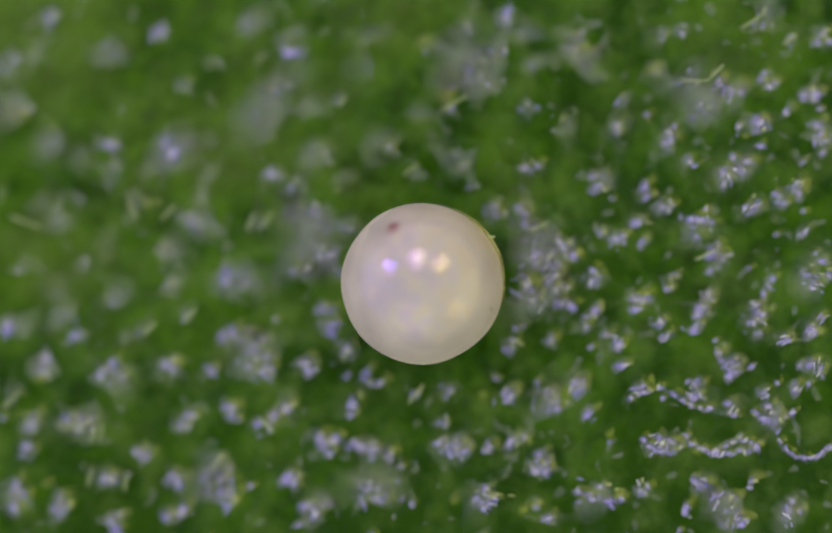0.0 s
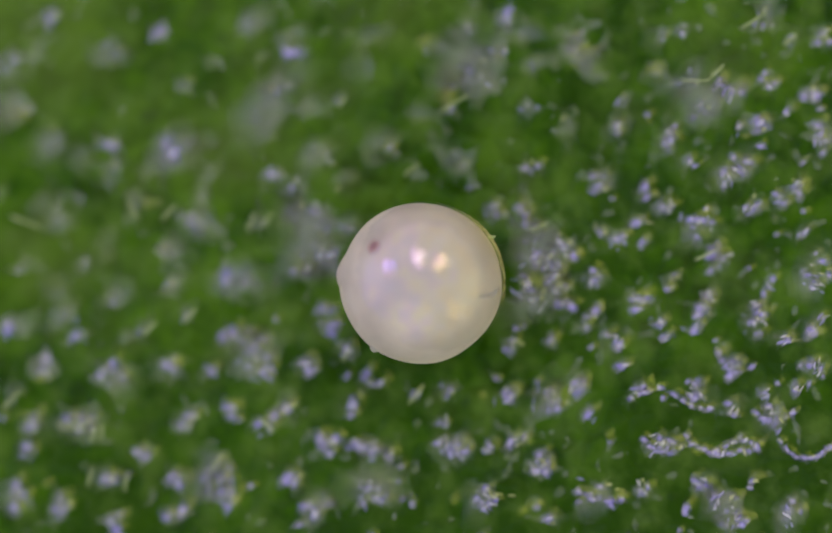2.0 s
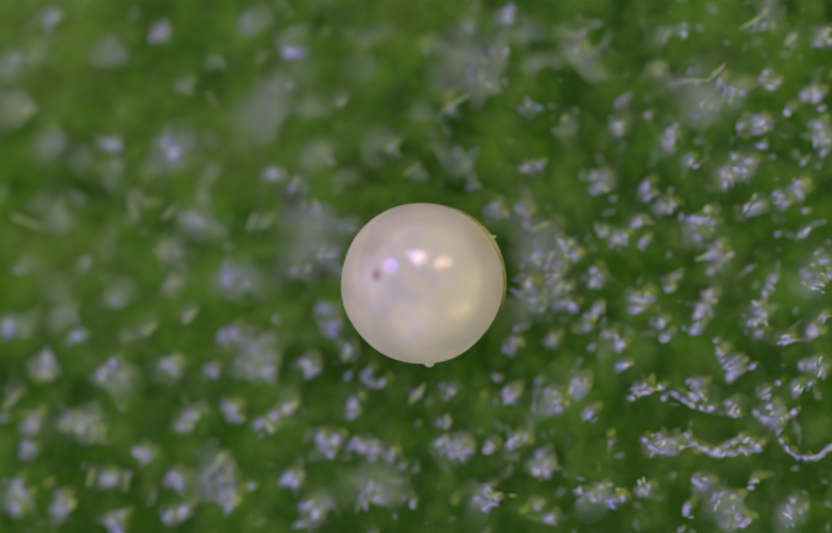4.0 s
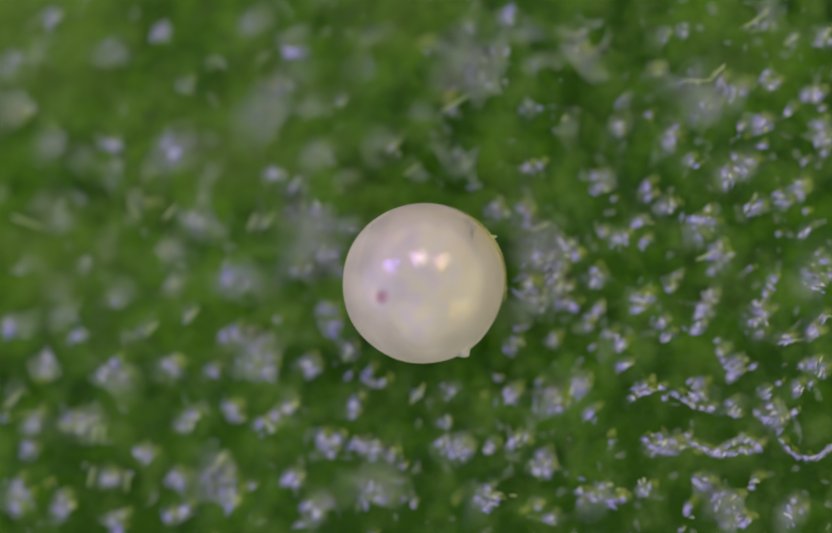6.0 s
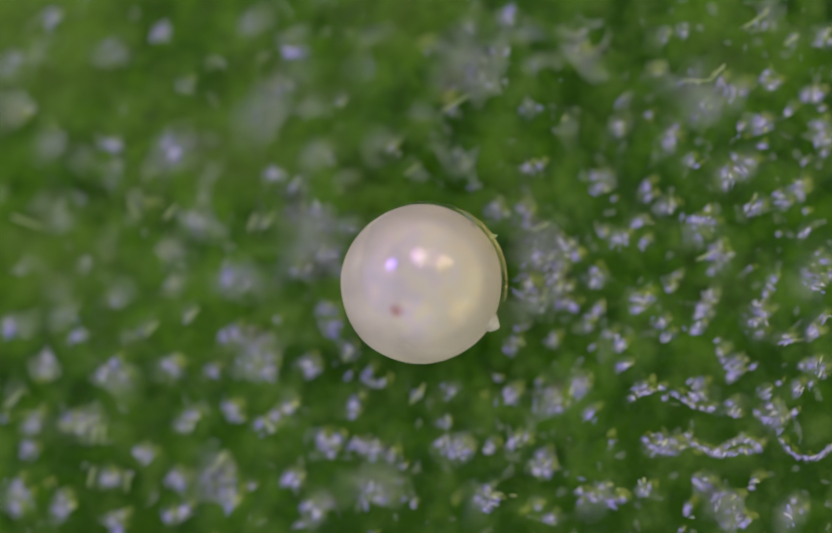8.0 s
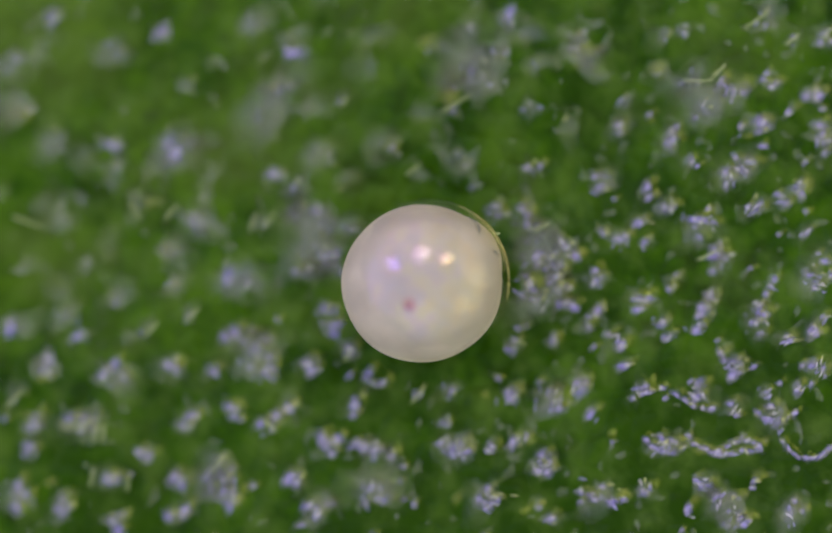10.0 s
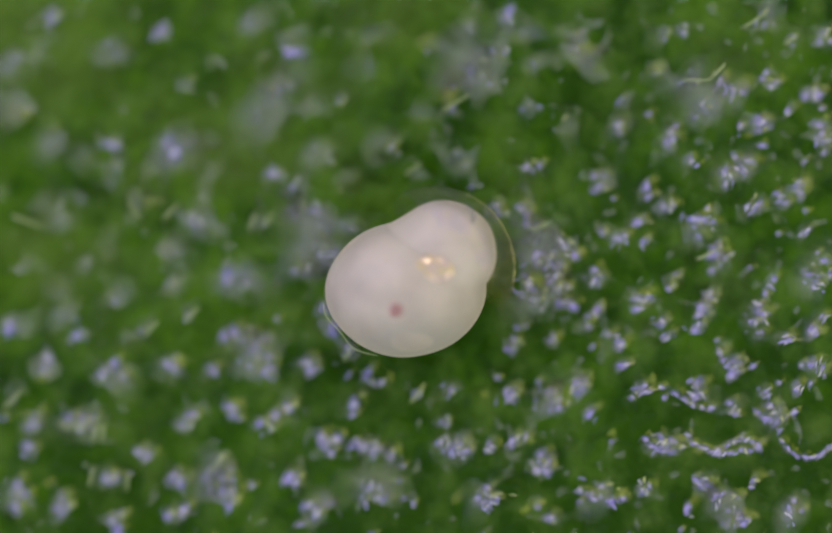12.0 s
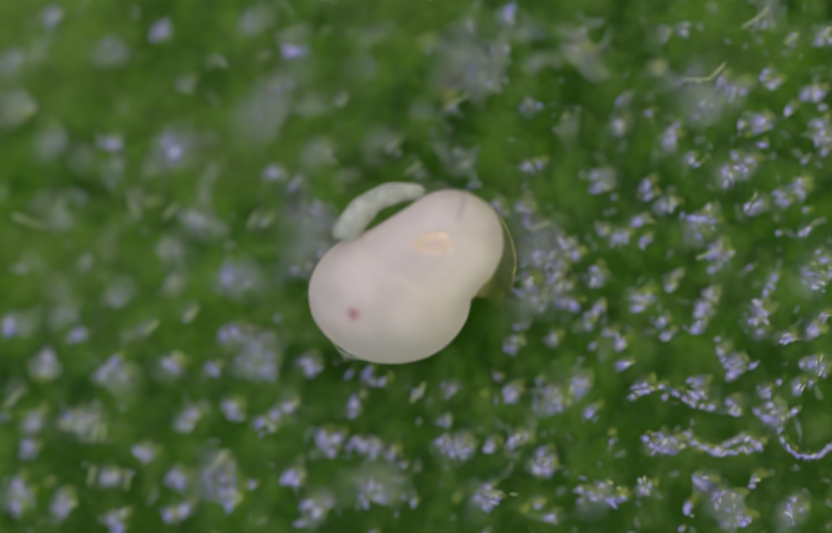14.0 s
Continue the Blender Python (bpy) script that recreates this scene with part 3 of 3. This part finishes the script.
def glint_slivers():
    """Short slivers on the swollen cells, painted as glints with a lens fringe: straw-coloured to the north-east,
    violet to the south-west.
    """
    rng = random.Random(5)
    heaps = [([], []), ([], []), ([], [])]

    def rodlet(u, v, turn, half, wide, side):
        a = radians(turn)
        bend = rng.uniform(-0.25, 0.25)
        pts = []
        x, y, w = ground(u, v)
        for f in (-1, -0.4, 0.3, 1):
            du, dv = f * half * math.cos(a) + bend * half * f * f * math.sin(a), -f * half * math.sin(a) + bend * half * f * f * math.cos(a)
            pts.append(Vector((x + du - 784, 502 - y - dv, w + 9 + 4 * f)))
        cv, cf = tube(pts, [0.3 * wide, wide, wide, 0.3 * wide], 5)
        verts, faces = heaps[2 if side > 0.62 else 1 if side > -0.25 else 0]
        base = len(verts)
        verts += cv
        faces += [tuple(base + q for q in face) for face in cf]

    for u, v, r in PATCHES:
        south_east = min(1.0, max(0.0, (0.5 * (u - 784) + (v - 502)) / 900 + 0.42))
        turn = rng.gauss(50, 38)
        for k in range(round(r * (0.08 + 0.20 * south_east) * rng.uniform(0.5, 1.5))):
            du, dv = rng.gauss(0, 0.42) * r, rng.gauss(0, 0.42) * r
            side = (du - dv) / r + rng.gauss(0, 0.45)
            rodlet(u + du, v + dv, turn + rng.gauss(0, 22), rng.uniform(3, 9), rng.uniform(0.7, 1.5), side)
    for u1, v1, u2, v2, u3, v3 in WALLS:
        count = round((math.hypot(u2 - u1, v2 - v1) + math.hypot(u3 - u2, v3 - v2)) / 22)
        for k in range(count):
            f = k / (count - 1)
            u = (1 - f) ** 2 * u1 + 2 * f * (1 - f) * u2 + f * f * u3
            v = (1 - f) ** 2 * v1 + 2 * f * (1 - f) * v2 + f * f * v3
            along = math.degrees(math.atan2(-((1 - f) * (v2 - v1) + f * (v3 - v2)), (1 - f) * (u2 - u1) + f * (u3 - u2)))
            rodlet(u + rng.gauss(0, 2), v + rng.gauss(0, 2), along + rng.gauss(0, 20) + (70 if rng.random() < 0.3 else 0), rng.uniform(4, 8), rng.uniform(0.8, 1.5), rng.gauss(0, 0.6))
    for (verts, faces), mat, colour in zip(heaps, RODS, ("violet", "white", "straw-coloured")):
        tagged(part("glint_slivers", verts, faces, mat, leaf, colour + " slivers painted as glints"), kind="stuff")


glint_slivers()

# fine hairs lying on the leaf: from u, v to u, v
HAIRS_A = [(467, 432, 479, 402), (500, 425, 512, 400), (305, 415, 330, 385), (240, 380, 260, 412), (172, 835, 182, 800), (188, 835, 195, 800), (105, 798, 165, 798),
           (110, 808, 160, 806), (165, 915, 175, 880), (235, 925, 240, 895), (395, 888, 418, 855), (345, 607, 372, 580), (270, 632, 295, 608), (5, 770, 40, 735)]
HAIRS_B = [(490, 790, 515, 812), (85, 48, 115, 22), (640, 200, 652, 182), (830, 210, 880, 180), (1280, 152, 1335, 152), (1335, 150, 1362, 122), (1395, 55, 1440, 25),
           (1475, 85, 1500, 65), (1000, 435, 1030, 420), (760, 330, 790, 308), (770, 760, 790, 735), (1310, 490, 1350, 470), (645, 680, 658, 655), (20, 408, 75, 428)]


def leaf_hair(u1, v1, u2, v2):
    pts = []
    for k in range(7):
        f = k / 6
        a, b, w = ground(u1 + (u2 - u1) * f, v1 + (v2 - v1) * f)
        pts.append(Vector((a - 784, 502 - b, w + 4 + 26 * f ** 0.4)))
    verts, faces = tube(pts, [2.6 - 0.2 * k for k in range(7)], 6)
    return part("leaf_hair", verts, faces, HAIR, leaf, "thin glassy hair")


def cell_row(u1, v1, u2, v2, u3, v3, rng):
    """A curved row of small shining cells."""
    count = max(4, round((math.hypot(u2 - u1, v2 - v1) + math.hypot(u3 - u2, v3 - v2)) / 16))
    for k in range(count):
        f = k / (count - 1)
        u = (1 - f) ** 2 * u1 + 2 * f * (1 - f) * u2 + f * f * u3
        v = (1 - f) ** 2 * v1 + 2 * f * (1 - f) * v2 + f * f * v3
        along = math.degrees(math.atan2(-((1 - f) * (v2 - v1) + f * (v3 - v2)), (1 - f) * (u2 - u1) + f * (u3 - u2)))
        glint_cell(u + rng.gauss(0, 1.5), v + rng.gauss(0, 1.5), rng.uniform(8, 14), rng, along + rng.gauss(0, 12), rng.uniform(1.5, 2.4))


def lone_cells():
    """Single shining cells between the patches, more of them to the south-east."""
    rng = random.Random(41)
    for k in range(420):
        u, v = rng.uniform(-40, 1610), rng.uniform(-40, 1045)
        if math.hypot(u - 798, v - 535) < 175 or rng.random() > 0.15 + 0.3 * u / 1568 + 0.3 * v / 1004:
            continue
        if v + 0.45 * u < 760:
            epidermal_cell(u, v, rng.uniform(24, 55), rng, rng.choice(("thin", "haze")))
        elif rng.random() < 0.5:
            glint_cell(u, v, rng.uniform(7, 13), rng)
        else:
            epidermal_cell(u, v, rng.uniform(10, 20), rng, rng.choice(("thin", "thin", "straw")))


lone_cells()
for row in HAIRS_A + HAIRS_B:
    leaf_hair(*row)
bead_rng = random.Random(31)
for row in WALLS:
    cell_row(*row, bead_rng)
grow_cells()


# ---- the egg's clear shell ----
def egg_shell():
    middle = Vector((0.35, 0.35, 0.87)).normalized()

    def keep(d):
        return d.dot(middle) > 0.28 + 0.12 * noise.noise(d * 3.1)

    verts, faces = ball(155, 155, 155, 0.012, 90, 2.0, 48, 80, keep)
    shell = tagged(new("mite_egg"), "clear round mite egg shell torn open on a green leaf", "egg")
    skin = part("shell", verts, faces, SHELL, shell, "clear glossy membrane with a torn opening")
    skin.visible_shadow = False
    return shell, skin


egg, shell_skin = egg_shell()


def tooth(length, wide):
    """A small torn point of membrane, standing along its own x."""
    pts = [Vector((length * f, 0.15 * length * f * f, 0)) for f in (-0.8, -0.3, 0.2, 0.6, 0.9, 1.0)]
    return tube(pts, [wide * k for k in (1.0, 1.0, 0.8, 0.5, 0.25, 0.1)], 10)


def rim_shape():
    """The shell's bright edge, drawn as a thin coloured arc from the east round to the north-east."""
    pts = [Vector((152 * math.cos(radians(a)), 152 * math.sin(radians(a)), 3 * math.sin(a * 0.13))) for a in range(-16, 69, 4)]
    return tube(pts, [0.4] + [2.3 + 0.8 * math.sin(k * 1.3) for k in range(len(pts) - 2)] + [0.4], 6)


rim = part("shell_rim", *rim_shape(), RIM_LINE, egg, "thin yellowish lip of the clear shell")
tear = part("torn_point", *tooth(14, 19), BODY, egg, "whitish torn point of membrane")
nick = part("shell_nick", *tooth(9, 5), HAIR, shell_skin, "tiny pale burr on the rim")
nick.matrix_basis = Matrix.Translation(Vector((127, 88, 0)) * U) @ pose(0, 0, 0, 0, 0, 5)


# ---- the larva ----
larva = tagged(new("mite_larva"), "pearly white mite larva with red eye spot leaving its egg", "larva")
hind = part("hind_body", *ball(153, 151, 126, 0.025, 110, 4.0), BODY, larva)
fore = part("fore_body", *ball(97, 97, 94, 0.03, 60, 9.0), FOLD, larva)
bulge = part("flank_bulge", *ball(62, 62, 60, 0.04, 40, 3.0, 24, 36), FOLD, larva)
FOLDS = 20


def fold_size(k):
    """Radius of a fold: wide at the hind body, narrow at the fore body."""
    return 99 + 25 * (1 - (k + 0.5) / FOLDS) ** 1.15


folds = []
for k in range(FOLDS):
    size = fold_size(k)
    folds.append(part("body_fold", *ball(size, size, size - 1, 0.0, 70, 15.0, 32, 48), FOLD, larva))


def folded_leg(thick):
    """A stout bent leg: an arc that tapers in segments to a blunt, notched tip."""
    pts, radii = [], []
    for k in range(19):
        a = radians(135 - 90 * k / 18)
        pts.append(Vector((120 * math.cos(a), 120 * math.sin(a) - 100, 4 * math.sin(k * 0.6))))
        radii.append(thick * (1 - 0.5 * k / 18) * (1 + 0.07 * math.cos(k * math.tau / 6)) * (0.8 if k == 0 else 0.5 if k == 18 else 1))
    return tube(pts, radii, 14)


def wisp_shape():
    """A thin loose thread of membrane along the body's side."""
    pts = []
    for k in range(13):
        a = radians(188 + 62 * k / 12)
        r = 155 + 4 * math.sin(k * 0.9)
        pts.append(Vector((r * math.cos(a), 0.84 * r * math.sin(a), 6 * math.sin(k * 0.6))))
    return tube(pts, [0.4] + [1.1] * 11 + [0.4], 6)


wisp = part("membrane_wisp", *wisp_shape(), HAIR, egg, "loose thread of torn membrane")
def crease_shape():
    """A slack crease of the membrane, standing on edge."""
    pts = [Vector((7 * math.sin(k * 0.8), 46 - 92 * k / 10, 5 * math.sin(k * 0.5))) for k in range(11)]
    return tube(pts, [0.5] + [2.5 + 1.5 * math.sin(k * 1.1) for k in range(9)] + [0.5], 8)


crease = part("membrane_crease", *crease_shape(), CREASE, egg, "slack bluish crease of the clear membrane")
leg = part("leg", *folded_leg(29), FORE, larva, "milky translucent bent leg")
low_leg = part("leg", *folded_leg(9), FORE, larva, "milky translucent bent leg")
spot = part("eye_spot", *ball(18, 16, 5, 0.0, 60, 1.0, 12, 20), RED, larva, "small blurred red eye spot")


# added bead that carries the highlight of the wet back
bead = part("highlight_bead", *ball(42, 27, 12, 0.08, 13, 6.0, 32, 56), HIGHLIGHT, larva, "clear wet bead of egg fluid")
bead.visible_shadow = False

# rows: seconds, u, v of the middle, height, turn about the east-west line, turn about the upright, lean of the whole to the north-west
HIND = [(0, 795, 535, 138, 0, 0, 0), (1.5, 792, 534, 138, 0, 8, 0), (3, 792, 534, 138, 0, 16, 0), (5.5, 795, 534, 138, 4, 30, 0), (8, 791, 536, 138, 12, 50, 0),
        (10.4, 791, 535, 140, 22, 60, 0), (11, 768, 536, 144, 36, 64, 0), (11.5, 761, 544, 150, 66, 68, 0), (12, 762, 546, 158, 78, 72, 0), (12.5, 755, 558, 166, 84, 76, 0),
        (13, 741, 547, 174, 85, 78, -4), (13.5, 737, 558, 182, 85, 79, -8), (14, 731, 560, 190, 85, 80, -8)]
FOREB = [(0, 805, 530, 145), (5.5, 808, 528, 145), (8, 820, 515, 152), (10.4, 846, 500, 160), (11, 848, 491, 170),
         (11.5, 850, 470, 182), (12, 834, 476, 194), (12.5, 848, 457, 204), (13, 845, 460, 216), (14, 846, 458, 228)]
TRUNK = [(0, 796, 535, 138), (8, 793, 535, 138), (10.4, 789, 534, 138), (11, 770, 537, 148), (11.5, 763, 542, 162), (12, 763, 545, 176), (12.5, 756, 554, 188),
         (13, 743, 544, 197), (13.5, 739, 554, 206), (14, 734, 556, 215)]
EYE = [(0, 742, 430), (0.5, 735, 432), (1, 725, 442), (1.5, 710, 453), (2, 705, 466), (3, 707, 487), (5.5, 715, 555), (6.5, 722, 562),
       (7.5, 735, 580), (8, 745, 584), (10.4, 767, 572), (11, 750, 576), (11.5, 750, 578), (12.5, 732, 590), (13.5, 700, 594), (14, 665, 592)]
# seconds, u, v of the middle, tilt to the north-east as the shell slips off
SHELLS = [(0, 798, 535, 0), (5.5, 798, 535, 0), (8, 799, 533, 0), (10.4, 804, 526, 0), (10.8, 806, 521, 12), (11.2, 809, 516, 32), (11.6, 812, 511, 62), (12.5, 816, 502, 74), (14, 815, 500, 76)]


# seconds, u, v of the added highlight bead, how far it has come out of the body
BEAD = [(0, 795, 530, 0), (10.2, 795, 520, 0), (10.8, 800, 516, 0.2), (11.3, 808, 512, 1), (11.6, 811, 513, 1), (12.0, 810, 508, 1), (12.5, 816, 506, 1), (12.8, 812, 508, 1),
        (13.2, 808, 508, 1), (13.6, 805, 506, 1), (14, 814, 464, 0.968)]

# seconds, turn of the torn point round the egg in degrees, distance from its middle
TEAR = [(0, 205, 138), (0.5, 212, 144), (1, 219, 148), (2.5, 243, 147), (3, 255, 149), (5.5, 293, 149), (6.5, 308, 140), (7.5, 322, 147), (8, 329, 148),
        (10.4, 368, 134), (10.7, 370, 150), (11.2, 372, 100), (14, 372, 80)]
# seconds, u, v of the swelling where a folded leg presses on the flank
BULGE = [(0, 722, 556), (1, 716, 548), (1.5, 707, 532), (2, 697, 519), (2.5, 704, 526), (3, 708, 540), (5.5, 728, 545), (8, 730, 540), (10.4, 722, 505), (10.7, 694, 470), (11, 694, 490),
         (11.5, 684, 502), (12, 680, 540), (12.5, 660, 550), (12.8, 655, 550), (13, 652, 548), (13.5, 645, 546), (14, 650, 545)]
# seconds, u, v of the crease's middle, turn, height over the back
CREASES = [(0, 905, 545, 20, -22), (1.6, 900, 560, -60, -22), (2, 900, 562, -60, 3), (2.6, 900, 560, -60, -22), (4.8, 893, 465, 25, -15), (5.5, 893, 455, 25, 3), (6.5, 888, 452, 25, 3), (8, 895, 440, 35, -4),
           (10.4, 905, 450, 35, -8), (12, 890, 430, 20, -6), (12.8, 876, 414, 0, 3), (13, 872, 412, -4, 3), (14, 863, 412, 0, 3)]
WISP = [(0, 838, 500, 120), (9.2, 836, 502, 120), (10.4, 789, 538, 118), (11, 766, 543, 118), (11.5, 758, 550, 118), (12, 760, 552, 118), (12.5, 750, 564, 116),
        (13.2, 738, 560, 116), (14, 738, 562, 116)]
LEG = [(0, 785, 540, 140, -20), (8, 780, 540, 140, 0), (11.8, 770, 545, 150, 30), (12.3, 745, 500, 180, 40), (12.4, 692, 405, 235, 52), (12.5, 690, 444, 205, 43),
       (12.6, 706, 446, 235, 30), (12.7, 672, 410, 235, 36), (12.8, 620, 396, 235, 70), (12.9, 684, 416, 238, 38), (13.0, 698, 408, 225, 27), (13.5, 716, 402, 230, 29), (14, 714, 398, 232, 30)]
LOW_LEG = [(0, 790, 545, 130, 200), (12.2, 770, 560, 120, 200), (12.4, 694, 632, 120, 252), (12.6, 740, 590, 120, 230), (12.9, 730, 600, 122, 240), (13.0, 690, 626, 122, 258), (13.3, 730, 590, 124, 240), (14, 725, 590, 126, 240)]


def between(rows, t):
    """The rows' values at t, in straight lines."""
    for a, b in zip(rows, rows[1:]):
        if t <= b[0]:
            k = (t - a[0]) / (b[0] - a[0])
            return [x + (y - x) * k for x, y in zip(a[1:], b[1:])]
    return list(rows[-1][1:])


def hind_top(x, y, tip, lean):
    """Height of the oblate hind body over its middle, at x, y from it."""
    best = 0.0
    back = Matrix.Rotation(-radians(tip), 3, "X") @ Matrix.Rotation(-radians(lean), 3, "Z")
    for k in range(30, 160):
        r = back @ Vector((x, y, k))
        if (r.x / 150) ** 2 + (r.y / 150) ** 2 + (r.z / 126) ** 2 < 1:
            best = k
    return best


def back_height(u, v, t):
    """Height of the larva's back at u, v."""
    hu, hv, hw, tip, _, lean = between(HIND, t)
    tops = [hw + hind_top(u - hu, hv - v, tip, lean)]
    a, b = between(TRUNK, t), between(FOREB, t)
    for k in range(FOLDS):
        f = (k + 0.5) / FOLDS
        cu, cv, cw = [x + (y - x) * f for x, y in zip(a, b)]
        size = fold_size(k)
        tops.append(cw + math.sqrt(max(0, size ** 2 - (u - cu) ** 2 - (v - cv) ** 2)))
    return max(tops)


def motions():
    walk(shell_skin, [(t, put(u, v, 150) @ Matrix.Rotation(radians(tilt), 4, Vector((-1, 1, 0)))) for t, u, v, tilt in SHELLS])
    walk(rim, [(t, put(u, v, 150)) for t, u, v, _ in SHELLS])
    walk(hind, [(t, put(u, v, w, 0, 0, lean) @ pose(0, 0, 0, tip, 0, 0) @ pose(0, 0, 0, 0, 0, turn)) for t, u, v, w, tip, turn, lean in HIND])
    walk(bulge, [(t, put(u, v, between(HIND, t)[2] + 5)) for t, u, v in BULGE])
    walk(fore, [(t, put(u, v, w)) for t, u, v, w in FOREB])
    times = sorted({r[0] for r in TRUNK + FOREB})
    for k, piece in enumerate(folds):
        f = (k + 0.5) / FOLDS
        rows = []
        for t in times:
            a, b = between(TRUNK, t), between(FOREB, t)
            rows.append((t, put(*[x + (y - x) * f for x, y in zip(a, b)])))
        walk(piece, rows)
    walk(crease, [(t, put(u, v, back_height(u, v, t) + lift, 0, 0, turn)) for t, u, v, turn, lift in CREASES])
    walk(wisp, [(t, put(u, v, w)) for t, u, v, w in WISP])
    walk(leg, [(t, put(u, v, w, 0, 0, turn)) for t, u, v, w, turn in LEG])
    walk(low_leg, [(t, put(u, v, w, 0, 0, turn)) for t, u, v, w, turn in LOW_LEG])
    places = []
    for t, turn, out in TEAR:
        a = radians(turn)
        places.append((t, put(798 + out * math.cos(a), 534 - out * math.sin(a), 146, 0, 0, turn)))
    walk(tear, places)
    rows = []
    for t, u, v in EYE:
        hu, hv, *_ = between(HIND, t)
        x, y = (u - hu) / 152, (hv - v) / 152
        up = Vector((x, y, math.sqrt(max(0.05, 1 - x * x - y * y)))).normalized()
        rows.append((t, Matrix.Translation(at(u, v, back_height(u, v, t))) @ up.to_track_quat("Z", "Y").to_matrix().to_4x4()))
    walk(spot, rows)
    walk(bead, [(t, put(u, v, 120 + (back_height(u, v, t) - 1 - 120) * out)) for t, u, v, out in BEAD])


motions()
